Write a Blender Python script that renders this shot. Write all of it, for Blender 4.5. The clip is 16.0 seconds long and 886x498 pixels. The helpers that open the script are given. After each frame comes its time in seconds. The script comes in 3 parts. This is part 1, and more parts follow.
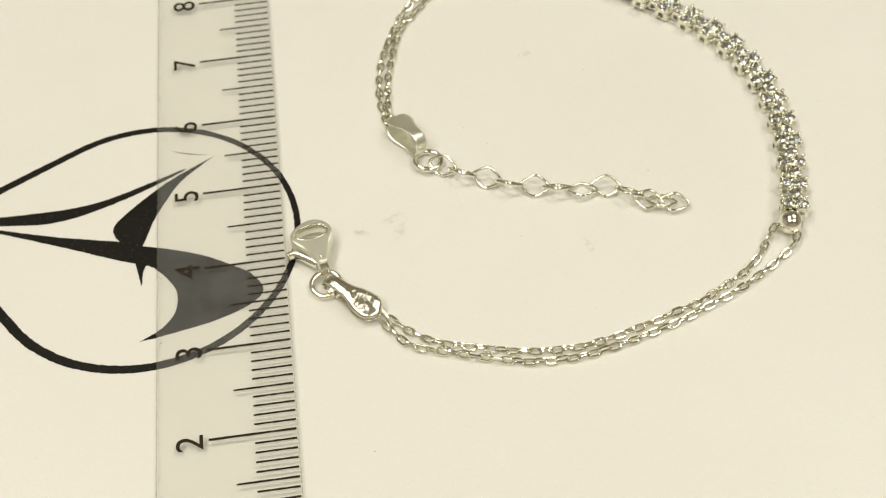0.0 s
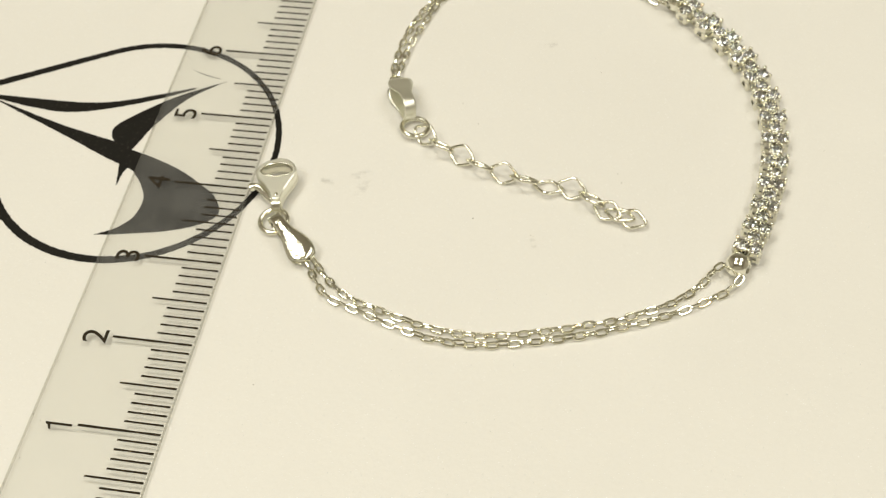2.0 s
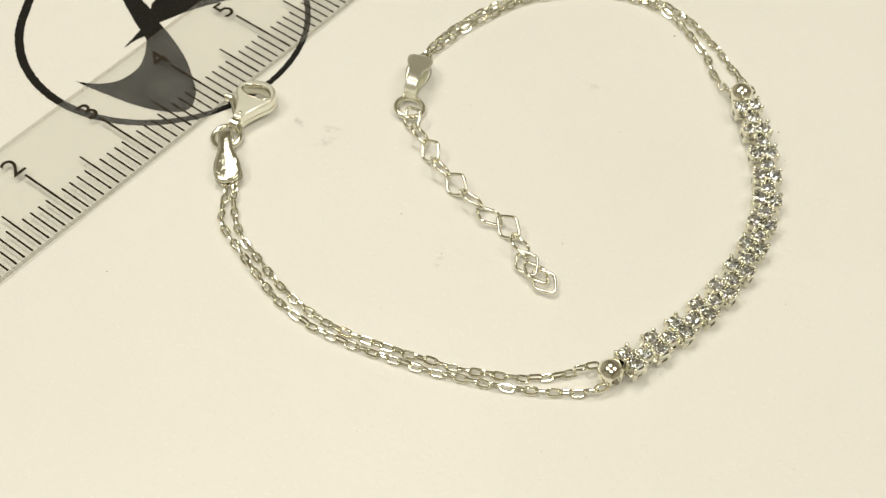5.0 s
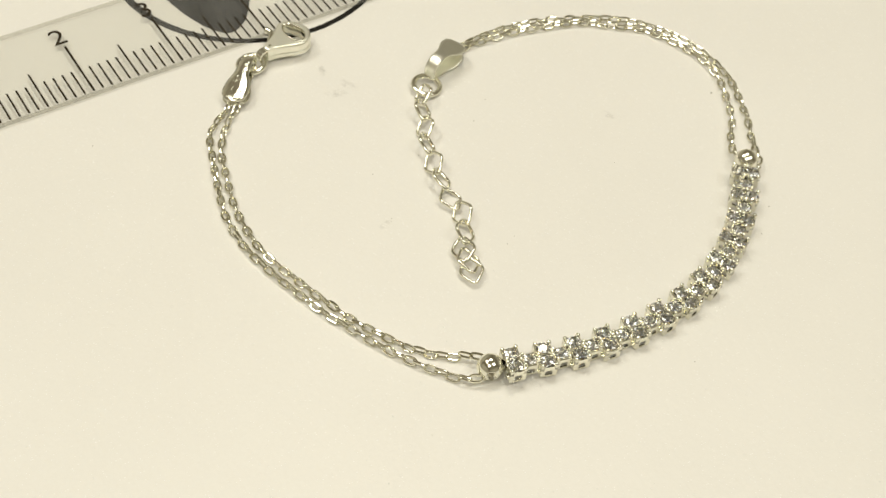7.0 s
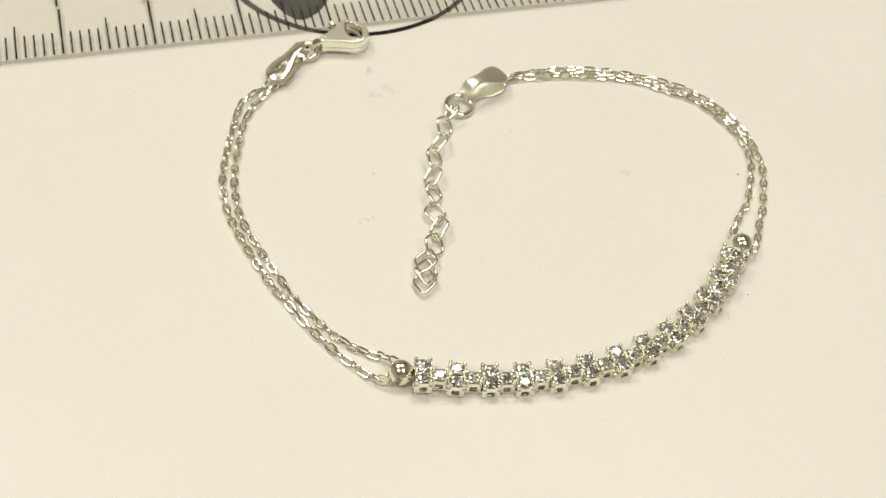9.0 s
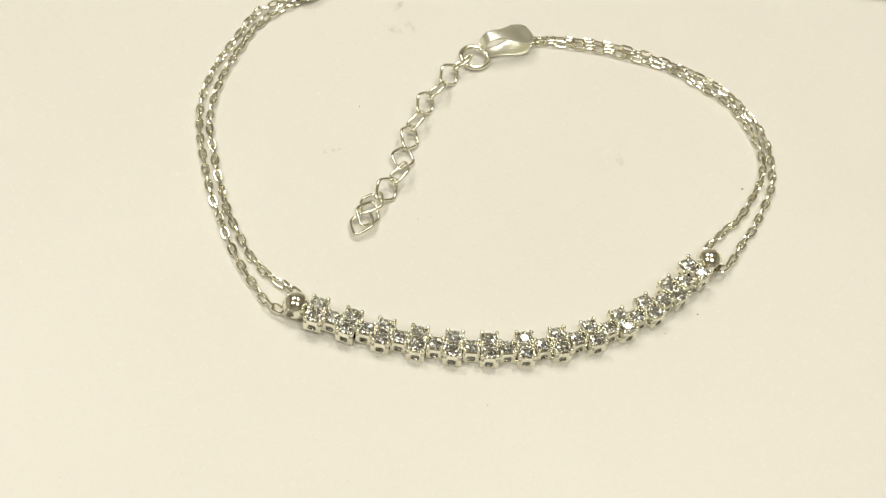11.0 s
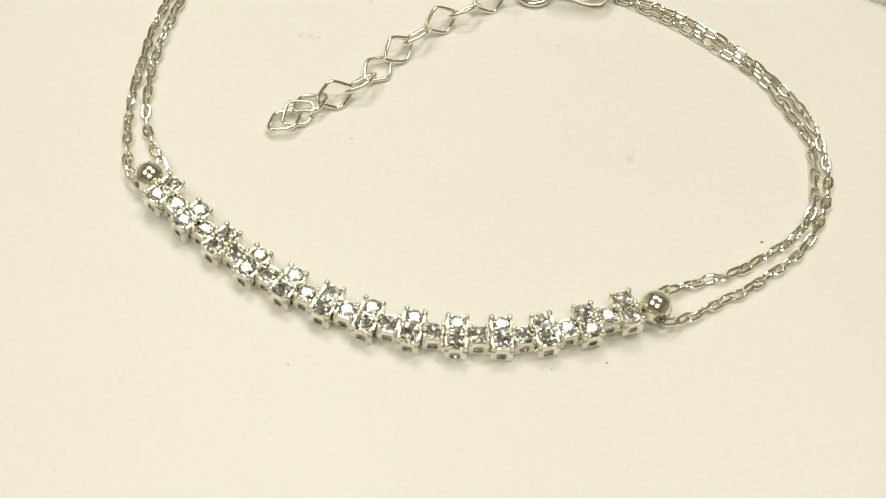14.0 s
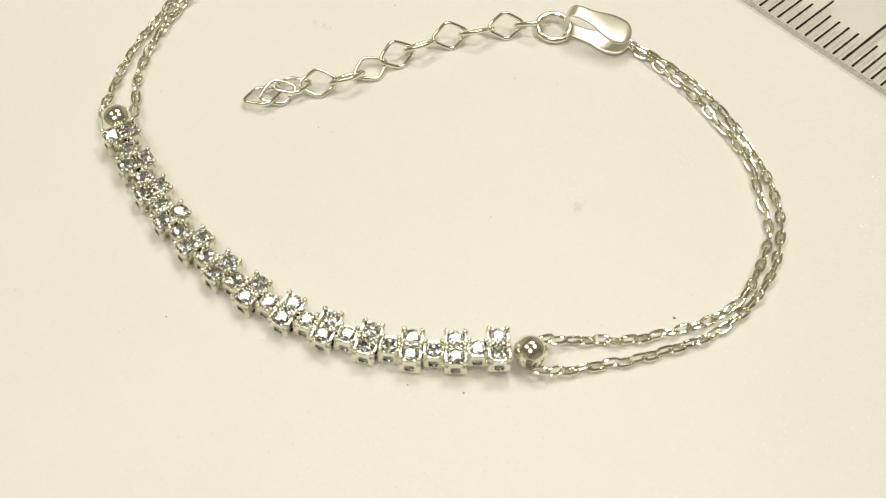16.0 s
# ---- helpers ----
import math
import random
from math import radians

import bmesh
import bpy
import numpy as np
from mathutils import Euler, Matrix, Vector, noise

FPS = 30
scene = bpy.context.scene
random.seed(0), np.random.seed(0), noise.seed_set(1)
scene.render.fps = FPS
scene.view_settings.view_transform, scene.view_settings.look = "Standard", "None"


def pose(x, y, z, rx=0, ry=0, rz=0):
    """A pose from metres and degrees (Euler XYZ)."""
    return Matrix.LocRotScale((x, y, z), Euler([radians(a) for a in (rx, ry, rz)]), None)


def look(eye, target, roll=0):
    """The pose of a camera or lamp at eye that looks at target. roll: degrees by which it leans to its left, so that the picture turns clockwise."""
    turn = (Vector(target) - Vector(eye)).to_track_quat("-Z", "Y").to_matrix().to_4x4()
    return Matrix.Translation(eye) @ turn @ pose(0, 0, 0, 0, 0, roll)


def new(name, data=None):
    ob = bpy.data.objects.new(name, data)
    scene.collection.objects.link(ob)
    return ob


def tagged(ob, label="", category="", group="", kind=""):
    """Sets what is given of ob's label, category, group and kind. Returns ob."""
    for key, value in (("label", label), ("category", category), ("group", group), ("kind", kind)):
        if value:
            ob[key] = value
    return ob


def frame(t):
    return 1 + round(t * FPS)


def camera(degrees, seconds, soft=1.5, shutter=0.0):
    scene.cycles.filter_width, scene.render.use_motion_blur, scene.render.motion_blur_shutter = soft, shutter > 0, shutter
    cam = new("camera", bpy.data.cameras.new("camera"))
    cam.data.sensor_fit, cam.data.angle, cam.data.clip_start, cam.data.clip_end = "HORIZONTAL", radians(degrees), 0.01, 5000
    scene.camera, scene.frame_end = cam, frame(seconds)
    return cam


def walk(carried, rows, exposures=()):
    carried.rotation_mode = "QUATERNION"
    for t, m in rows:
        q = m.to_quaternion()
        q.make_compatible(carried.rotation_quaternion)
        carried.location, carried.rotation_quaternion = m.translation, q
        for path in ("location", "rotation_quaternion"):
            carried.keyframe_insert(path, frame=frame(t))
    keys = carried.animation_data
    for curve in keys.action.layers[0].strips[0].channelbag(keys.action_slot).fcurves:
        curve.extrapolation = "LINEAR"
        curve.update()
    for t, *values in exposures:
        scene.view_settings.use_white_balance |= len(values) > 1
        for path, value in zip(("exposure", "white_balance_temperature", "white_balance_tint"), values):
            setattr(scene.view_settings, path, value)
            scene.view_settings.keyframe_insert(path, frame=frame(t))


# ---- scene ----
cam = camera(36.0, 16.0, soft=1.0)
# eye and target in centimetres, roll in degrees
PATH = [
    (0, (0.986, -4.636, 10.773), (1.072, -3.394, 9.207), -4.23),
    (0.5, (1.676, -4.320, 10.457), (1.678, -3.096, 8.875), -3.78),
    (1, (2.478, -4.411, 10.189), (2.382, -3.179, 8.616), -4.23),
    (1.5, (3.507, -4.573, 10.631), (3.290, -3.357, 9.058), -5.60),
    (2, (4.391, -4.715, 10.683), (4.064, -3.511, 9.120), -6.27),
    (2.5, (5.117, -4.564, 10.605), (4.697, -3.384, 9.046), -6.38),
    (3, (5.752, -4.132, 10.613), (5.250, -3.013, 9.033), -6.64),
    (3.5, (6.369, -3.662, 10.611), (5.793, -2.592, 9.022), -6.57),
    (4, (6.896, -3.280, 10.763), (6.228, -2.256, 9.180), -7.03),
    (4.5, (7.632, -2.808, 10.593), (6.880, -1.827, 9.021), -6.96),
    (5, (8.050, -2.569, 10.028), (7.266, -1.577, 8.478), -0.11),
    (5.2, (8.182, -2.566, 9.895), (7.390, -1.557, 8.361), 2.63),
    (7.3, (11.058, -0.749, 9.762), (9.937, -0.019, 8.275), 4.55),
    (7.5, (11.306, -0.593, 9.833), (10.161, 0.112, 8.352), 4.74),
    (8, (11.683, 0.086, 9.924), (10.490, 0.706, 8.443), 4.76),
    (8.2, (11.838, 0.337, 9.852), (10.617, 0.927, 8.382), 4.87),
    (10.3, (12.487, 3.295, 9.871), (11.186, 3.500, 8.366), 7.13),
    (10.5, (12.522, 3.603, 9.774), (11.220, 3.774, 8.265), 7.01),
    (11, (12.306, 4.389, 9.570), (11.012, 4.462, 8.047), 6.86),
    (11.5, (11.675, 5.160, 8.972), (10.386, 5.134, 7.443), 6.72),
    (12, (10.911, 5.777, 8.126), (9.647, 5.655, 6.581), 6.67),
    (12.5, (10.119, 6.241, 7.261), (8.900, 6.050, 5.687), 7.46),
    (13, (9.983, 6.805, 7.311), (8.782, 6.528, 5.736), 7.50),
    (13.5, (10.142, 7.481, 7.531), (8.976, 7.100, 5.952), 6.86),
    (14, (10.125, 8.079, 7.892), (8.987, 7.608, 6.317), 6.94),
    (14.5, (9.909, 8.765, 8.133), (8.822, 8.196, 6.554), 6.09),
    (15, (9.600, 9.326, 8.130), (8.565, 8.673, 6.547), 5.94),
    (15.5, (9.153, 9.896, 8.100), (8.180, 9.157, 6.517), 5.33),
    (16, (8.631, 10.382, 8.139), (7.720, 9.562, 6.558), 5.11),
]
walk(cam, [(t, look(Vector(eye) / 100, Vector(target) / 100, roll)) for t, eye, target, roll in PATH])

cam.data.dof.use_dof = True
cam.data.dof.focus_distance = 0.113
cam.data.dof.aperture_fstop = 98.0

# ---------------------------------------------------------------- light
world = bpy.data.worlds.new("world")
scene.world = world
world.use_nodes = True
world.node_tree.nodes["Background"].inputs[0].default_value = (1.0, 0.93, 0.8, 1)
world.node_tree.nodes["Background"].inputs[1].default_value = 0.3


def area_lamp(name, size, power, colour, m, shape="DISK"):
    data = bpy.data.lights.new(name, "AREA")
    data.shape, data.size, data.energy, data.color = shape, size, power, colour
    ob = new(name, data)
    ob.matrix_world = m
    return ob


WARM = (1.0, 0.980, 0.873)
for lx, ly, size, turn, watts in ((-0.62, -0.44, 0.54, 12, 7.25), (0.52, -0.64, 0.46, -20, 6.1), (0.74, 0.48, 0.60, 8, 5.15), (-0.42, 0.38, 0.44, 25, 5.6)):
    area_lamp("ceiling_panel_light", size, watts, WARM, pose(lx, ly, 1.36, 0, 0, turn), "SQUARE")
for lx, ly, tone in ((0.30, 0.12, (1.0, 0.68, 0.28)), (0.42, 0.32, (0.93, 0.97, 1.0)), (-0.30, 0.25, (1.0, 0.72, 0.34)),
                     (-0.05, -0.35, (1.0, 0.70, 0.30)), (0.36, -0.16, (1.0, 0.95, 0.85))):
    area_lamp("ceiling_spot_light", 0.028, 0.22, tone, look((lx, ly, 0.9), (0.03, 0.055, 0)))

# ---------------------------------------------------------------- materials


def material(name, colour, rough=0.5, metal=0.0, **more):
    m = bpy.data.materials.new(name)
    m.use_nodes = True
    b = m.node_tree.nodes["Principled BSDF"]
    b.inputs["Base Color"].default_value = (*colour, 1)
    b.inputs["Roughness"].default_value = rough
    b.inputs["Metallic"].default_value = metal
    for key, value in more.items():
        b.inputs[key.replace("_", " ")].default_value = value
    return m


def node(m, kind, **sockets):
    n = m.node_tree.nodes.new(kind)
    for key, value in sockets.items():
        n.inputs[key].default_value = value
    return n


def link(m, a, i, b, j):
    m.node_tree.links.new(a.outputs[i], b.inputs[j])


def noise_tex(m, scale, detail=3.0, rough=0.55):
    c = node(m, "ShaderNodeTexCoord")
    n = node(m, "ShaderNodeTexNoise", Scale=scale, Detail=detail, Roughness=rough)
    link(m, c, "Object", n, "Vector")
    return n


def ramp(m, src, out, lo, hi, a, b):
    r = node(m, "ShaderNodeMapRange")
    for k, v in zip((1, 2, 3, 4), (lo, hi, a, b)):
        r.inputs[k].default_value = v
    link(m, src, out, r, 0)
    return r


def bumped(m, src, out, strength, distance):
    b = m.node_tree.nodes["Principled BSDF"]
    u = node(m, "ShaderNodeBump", Strength=strength, Distance=distance)
    link(m, src, out, u, "Height")
    link(m, u, 0, b, "Normal")


def mixed(m, fac, fac_out, a, b):
    x = node(m, "ShaderNodeMix")
    x.data_type = "RGBA"
    link(m, fac, fac_out, x, 0)
    x.inputs[6].default_value, x.inputs[7].default_value = (*a, 1), (*b, 1)
    return x


def board_material():
    """Satin white card with a very fine sparkling coat."""
    m = material("sparkling_white_card", (0.80, 0.78, 0.73), 0.42)
    b = m.node_tree.nodes["Principled BSDF"]
    broad = noise_tex(m, 28.0, 4.0)
    grain = noise_tex(m, 2600.0, 5.0, 0.75)
    both_scales = node(m, "ShaderNodeMath")
    both_scales.operation = "ADD"
    link(m, ramp(m, broad, 0, 0.3, 0.7, 0.0, 0.55), 0, both_scales, 0)
    link(m, ramp(m, grain, 0, 0.3, 0.7, 0.0, 0.45), 0, both_scales, 1)
    tone = mixed(m, both_scales, 0, (0.775, 0.757, 0.71), (0.825, 0.81, 0.768))
    c = node(m, "ShaderNodeTexCoord")
    v = node(m, "ShaderNodeTexVoronoi", Scale=4800.0)
    link(m, c, "Object", v, "Vector")
    sep = node(m, "ShaderNodeSeparateColor")
    link(m, v, "Color", sep, 0)
    pick = ramp(m, sep, 0, 0.87, 0.875, 0.0, 1.0)
    core = ramp(m, v, "Distance", 0.05, 0.34, 0.85, 0.0)
    both = node(m, "ShaderNodeMath")
    both.operation = "MULTIPLY"
    link(m, pick, 0, both, 0)
    link(m, core, 0, both, 1)
    flake = node(m, "ShaderNodeMix")
    flake.data_type = "RGBA"
    link(m, both, 0, flake, 0)
    link(m, tone, 2, flake, 6)
    flake.inputs[7].default_value = (0.96, 0.96, 0.95, 1)
    link(m, flake, 2, b, "Base Color")
    gloss = ramp(m, both, 0, 0.0, 1.0, 0.42, 0.18)
    link(m, gloss, 0, b, "Roughness")
    fine = noise_tex(m, 1500.0, 2.0)
    bumped(m, fine, 0, 0.12, 0.0002)
    # the coat's flakes lie at odd angles and glint one by one
    relief = b.inputs["Normal"].links[0].from_node
    shape = node(m, "ShaderNodeNewGeometry")
    odd, scaled, tilt = node(m, "ShaderNodeVectorMath"), node(m, "ShaderNodeVectorMath"), node(m, "ShaderNodeVectorMath")
    odd.operation, scaled.operation, tilt.operation = "SUBTRACT", "SCALE", "ADD"
    odd.inputs[1].default_value = (0.5, 0.5, 0.5)
    link(m, v, "Color", odd, 0)
    link(m, odd, 0, scaled, 0)
    link(m, ramp(m, both, 0, 0.0, 0.3, 0.0, 0.7), 0, scaled, "Scale")
    link(m, scaled, 0, tilt, 0)
    link(m, shape, "Normal", tilt, 1)
    link(m, tilt, 0, relief, "Normal")
    link(m, ramp(m, both, 0, 0.0, 0.3, 0.5, 1.0), 0, b, "Specular IOR Level")
    return m


def silver_material(name, rough, colour=(0.885, 0.87, 0.755), grain=4000.0, strength=0.02, spread=0.35):
    m = material(name, colour, rough, 1.0)
    n = noise_tex(m, grain, 3.0)
    link(m, ramp(m, n, 0, 0.3, 0.7, rough * (1 - spread), rough * (1 + spread)), 0,
         m.node_tree.nodes["Principled BSDF"], "Roughness")
    bumped(m, n, 0, strength, 0.0001)
    return m


def plastic_material(name, tint, haze_lo, haze_hi):
    """Clear, slightly milky ruler plastic with fine scuffs: see-through, with a glossy skin."""
    m = material(name, tint, 0.03)
    nodes = m.node_tree.nodes
    nodes.remove(nodes["Principled BSDF"])
    out = nodes["Material Output"]
    clear = node(m, "ShaderNodeBsdfTransparent", Color=(*tint, 1))
    haze = node(m, "ShaderNodeBsdfDiffuse", Color=(0.935, 0.935, 0.92, 1))
    skin = node(m, "ShaderNodeBsdfGlossy", Roughness=0.06)
    mix, coat = node(m, "ShaderNodeMixShader"), node(m, "ShaderNodeMixShader")
    facing = node(m, "ShaderNodeLayerWeight", Blend=0.5)
    edge = node(m, "ShaderNodeMath")
    edge.operation = "POWER"
    edge.inputs[1].default_value = 4.0
    link(m, facing, "Facing", edge, 0)
    scuff = noise_tex(m, 260.0, 6.0, 0.7)
    link(m, ramp(m, scuff, 0, 0.35, 0.75, haze_lo, haze_hi), 0, mix, 0)
    link(m, clear, 0, mix, 1)
    link(m, haze, 0, mix, 2)
    link(m, ramp(m, edge, 0, 0.0, 1.0, 0.02, 0.6), 0, coat, 0)
    link(m, mix, 0, coat, 1)
    link(m, skin, 0, coat, 2)
    link(m, coat, 0, out, 0)
    return m


def ink_material(name, colour, rough, wear=2.0):
    m = material(name, colour, rough, 0.0, **{"Specular_IOR_Level": 0.12})
    n = noise_tex(m, 4000.0, 4.0)
    x = mixed(m, ramp(m, n, 0, 0.62, 0.74, 0.0, 1.0), 0, colour, tuple(min(0.5, wear * v) for v in colour))
    link(m, x, 2, m.node_tree.nodes["Principled BSDF"], "Base Color")
    bumped(m, n, 0, 0.2, 0.0001)
    return m


BOARD = board_material()
SILVER = silver_material("polished_silver", 0.10)
CHAIN_SILVER = silver_material("diamond_cut_silver", 0.12, (0.89, 0.872, 0.745), strength=0.02)
STAMPED = silver_material("hammered_silver", 0.09, grain=2500.0, strength=0.46)
SATIN = silver_material("satin_silver", 0.36, (0.91, 0.905, 0.80), strength=0.004, spread=0.06)
STONE = material("zirconia_painted_fire", (0.985, 0.99, 1.0), 0.0, 0.0, IOR=2.12, Transmission_Weight=1.0)
# fire and grey reflections painted in: each facet draws a random blue, amber or grey
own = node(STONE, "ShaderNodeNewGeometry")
fire_tints = node(STONE, "ShaderNodeValToRGB")
fire_tints.color_ramp.interpolation = "CONSTANT"
fire_tints.color_ramp.elements[0].color, fire_tints.color_ramp.elements[1].color = (0.60, 0.68, 1.0, 1), (1.0, 0.78, 0.38, 1)
fire_tints.color_ramp.elements[1].position = 0.93
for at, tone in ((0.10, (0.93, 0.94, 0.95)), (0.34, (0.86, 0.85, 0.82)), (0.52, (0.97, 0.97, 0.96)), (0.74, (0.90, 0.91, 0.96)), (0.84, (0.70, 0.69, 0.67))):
    fire_tints.color_ramp.elements.new(at).color = (*tone, 1)
link(STONE, own, "Random Per Island", fire_tints, 0)
link(STONE, fire_tints, 0, STONE.node_tree.nodes["Principled BSDF"], "Base Color")
PLASTIC = plastic_material("clear_plastic", (0.983, 0.983, 0.974), 0.028, 0.066)
PLASTIC_EDGE = plastic_material("clear_plastic_rim", (0.74, 0.73, 0.69), 0.05, 0.10)
TICK_INK = ink_material("ruler_ink", (0.026, 0.019, 0.010), 0.5, 14.0)
EMBLEM_INK = ink_material("black_print", (0.012, 0.011, 0.009), 0.4, 7.0)
DUST = ink_material("grey_dust", (0.26, 0.24, 0.20), 0.9)


def smudge_material():
    """Grey finger marks, thinning out towards their rims."""
    m = material("grey_smudge", (0.30, 0.28, 0.24), 0.7)
    nodes = m.node_tree.nodes
    clear, mix = node(m, "ShaderNodeBsdfTransparent"), node(m, "ShaderNodeMixShader")
    dense = node(m, "ShaderNodeAttribute")
    dense.attribute_name = "film_thickness"
    both = node(m, "ShaderNodeMath")
    both.operation = "MULTIPLY"
    link(m, dense, "Fac", both, 0)
    link(m, ramp(m, noise_tex(m, 900.0, 5.0, 0.7), 0, 0.42, 0.70, 0.0, 0.40), 0, both, 1)
    link(m, both, 0, mix, 0)
    link(m, clear, 0, mix, 1)
    link(m, nodes["Principled BSDF"], 0, mix, 2)
    link(m, mix, 0, nodes["Material Output"], 0)
    return m


STAIN = smudge_material()
FIBRE = material("pale_fibre", (0.75, 0.73, 0.68), 0.6)
WALL = material("cream_wall_paint", (0.68, 0.65, 0.57), 0.8)
CEILING = material("white_ceiling_paint", (0.78, 0.755, 0.69), 0.8)
FLOOR = material("brown_floor", (0.32, 0.27, 0.20), 0.5)
for m_, s_ in ((WALL, 6.0), (CEILING, 5.0), (FLOOR, 9.0)):
    bumped(m_, noise_tex(m_, s_ * 20, 4.0), 0, 0.2, 0.002)

# ---------------------------------------------------------------- building helpers (shapes in centimetres)
PLACE = {}


def at_cm(x, y, z, rx=0, ry=0, rz=0):
    return pose(x / 100, y / 100, z / 100, rx, ry, rz)


def basis(origin, ahead, up=(0, 0, 1), roll=0.0):
    """A pose with x along ahead and z as near to up as it goes, rolled about x (degrees); origin in centimetres."""
    x = Vector(ahead).normalized()
    y = Vector(up).cross(x).normalized()
    z = x.cross(y)
    m = Matrix((x, y, z)).transposed().to_4x4()
    m.translation = Vector(origin) / 100
    return m @ Matrix.Rotation(radians(roll), 4, "X")


def to_mesh(name, bm, mat, smooth=False):
    bmesh.ops.recalc_face_normals(bm, faces=bm.faces)
    me = bpy.data.meshes.new(name)
    for v in bm.verts:
        v.co *= 0.01
    for f in bm.faces:
        f.smooth = smooth
    bm.to_mesh(me)
    bm.free()
    me.materials.append(mat)
    return me


def place(ob, m, parent=None):
    PLACE[ob] = m.copy()
    ob.matrix_basis = m
    if parent is not None:
        ob.parent = parent
        ob.matrix_parent_inverse = PLACE[parent].inverted()
    return ob


def part(name, bm, mat, parent, label="", m=None, smooth=False):
    """Links a bmesh (or a ready mesh) as one object under a thing or a part."""
    me = bm if isinstance(bm, bpy.types.Mesh) else to_mesh(name, bm, mat, smooth)
    ob = place(new(name, me), m or Matrix(), parent)
    if label:
        ob["label"] = label
    return ob


def thing(name, label, category, m=None, kind="", group=""):
    return tagged(place(new(name), m or Matrix()), label, category, group, kind)


def spline(points, per=10, closed=False):
    """A smooth line through the points."""
    p = [np.array(q, float) for q in points]
    n = len(p)
    out = []
    for i in range(n if closed else n - 1):
        a = p[(i - 1) % n] if closed or i else 2 * p[0] - p[1]
        b, c = p[i], p[(i + 1) % n]
        d = p[(i + 2) % n] if closed or i + 2 < n else 2 * p[-1] - p[-2]
        for k in range(per):
            t = k / per
            out.append(0.5 * (2 * b + (c - a) * t + (2 * a - 5 * b + 4 * c - d) * t * t + (3 * b - a - 3 * c + d) * t ** 3))
    if not closed:
        out.append(p[-1])
    return np.array(out)


def resampled(line, step=None, count=None):
    d = np.r_[0, np.cumsum(np.linalg.norm(np.diff(line, axis=0), axis=1))]
    n = count or int(d[-1] / step) + 1
    s = np.linspace(0, d[-1], n) if count else np.arange(n) * step
    return np.stack([np.interp(s, d, line[:, k]) for k in range(line.shape[1])], 1)


def tube(bm, path, wide, tall, sides=6, closed=True, turn=0.5):
    """A rod of an elliptic or faceted section along a path of 3D points; tall runs along the local z."""
    pts = [Vector(q) for q in path]
    n = len(pts)
    rings = []
    for i, p in enumerate(pts):
        a = pts[(i - 1) % n] if closed or i else p
        b = pts[(i + 1) % n] if closed or i + 1 < n else p
        t = (b - a).normalized()
        side = t.cross(Vector((0, 0, 1)))
        side = side.normalized() if side.length > 1e-4 else Vector((1, 0, 0))
        up = side.cross(t).normalized()
        rings.append([bm.verts.new(p + side * (wide * math.cos(2 * math.pi * (k + turn) / sides))
                                   + up * (tall * math.sin(2 * math.pi * (k + turn) / sides))) for k in range(sides)])
    for i in range(n if closed else n - 1):
        r, s = rings[i], rings[(i + 1) % n]
        for k in range(sides):
            bm.faces.new((r[k], r[(k + 1) % sides], s[(k + 1) % sides], s[k]))
    if not closed:
        bm.faces.new(rings[0][::-1])
        bm.faces.new(rings[-1])
    return bm


def lathe(bm, profile, sides, axis="Z"):
    """Turns (radius, height) pairs about an axis; open ends of zero radius close to a point."""
    rings = []
    for r, h in profile:
        ring = []
        for k in range(sides if r > 1e-6 else 1):
            a = 2 * math.pi * k / sides
            q = (r * math.cos(a), r * math.sin(a), h)
            ring.append(bm.verts.new(q if axis == "Z" else (q[2], q[0], q[1])))
        rings.append(ring)
    for r, s in zip(rings, rings[1:]):
        for k in range(sides):
            q = [r[k % len(r)], r[(k + 1) % sides % len(r)], s[(k + 1) % sides % len(s)], s[k % len(s)]]
            q = list(dict.fromkeys(q))
            if len(q) > 2:
                bm.faces.new(q)
    return bm


def box(bm, x0, x1, y0, y1, z0, z1, bevel=0.0):
    made = bmesh.ops.create_cube(bm, size=1)["verts"]
    for v in made:
        v.co = Vector((x0 if v.co.x < 0 else x1, y0 if v.co.y < 0 else y1, z0 if v.co.z < 0 else z1))
    if bevel:
        edges = list({e for v in made for e in v.link_edges})
        bmesh.ops.bevel(bm, geom=edges, offset=bevel, segments=2, affect="EDGES", profile=0.5)
    return bm


# ---------------------------------------------------------------- the table and the room round it
top = box(bmesh.new(), -55, 65, -38, 52, -2.5, 0, 0.2)
tagged(part("table_top", top, BOARD, None), "cream white satin table top with a fine sparkle", "table top", kind="structure")
leg_bm = box(bmesh.new(), -2.5, 2.5, -2.5, 2.5, -36.2, 36.2, 0.3)
leg_me = to_mesh("table_leg", leg_bm, WALL)
for x, y in ((-50, -33), (60, -33), (-50, 47), (60, 47)):
    tagged(part("table_leg", leg_me, WALL, None, m=at_cm(x, y, -38.75)), "plain pale square table leg on the floor", "table leg", kind="structure")
R0, R1_, RZ0, RZ1 = -160, 180, -75, 140
tagged(part("floor", box(bmesh.new(), R0, R1_, R0, R1_, RZ0 - 5, RZ0), FLOOR, None), "plain brown floor under the table", "floor", kind="structure")
tagged(part("ceiling", box(bmesh.new(), R0, R1_, R0, R1_, RZ1, RZ1 + 5), CEILING, None), "plain white ceiling above the table", "ceiling", kind="structure")
for name, b in (("wall_north", (R0, R1_, R1_, R1_ + 8)), ("wall_south", (R0, R1_, R0 - 8, R0)),
                ("wall_east", (R1_, R1_ + 8, R0, R1_)), ("wall_west", (R0 - 8, R0, R0, R1_))):
    tagged(part(name, box(bmesh.new(), *b, RZ0, RZ1), WALL, None), "plain beige painted wall round the room", "wall", kind="structure")

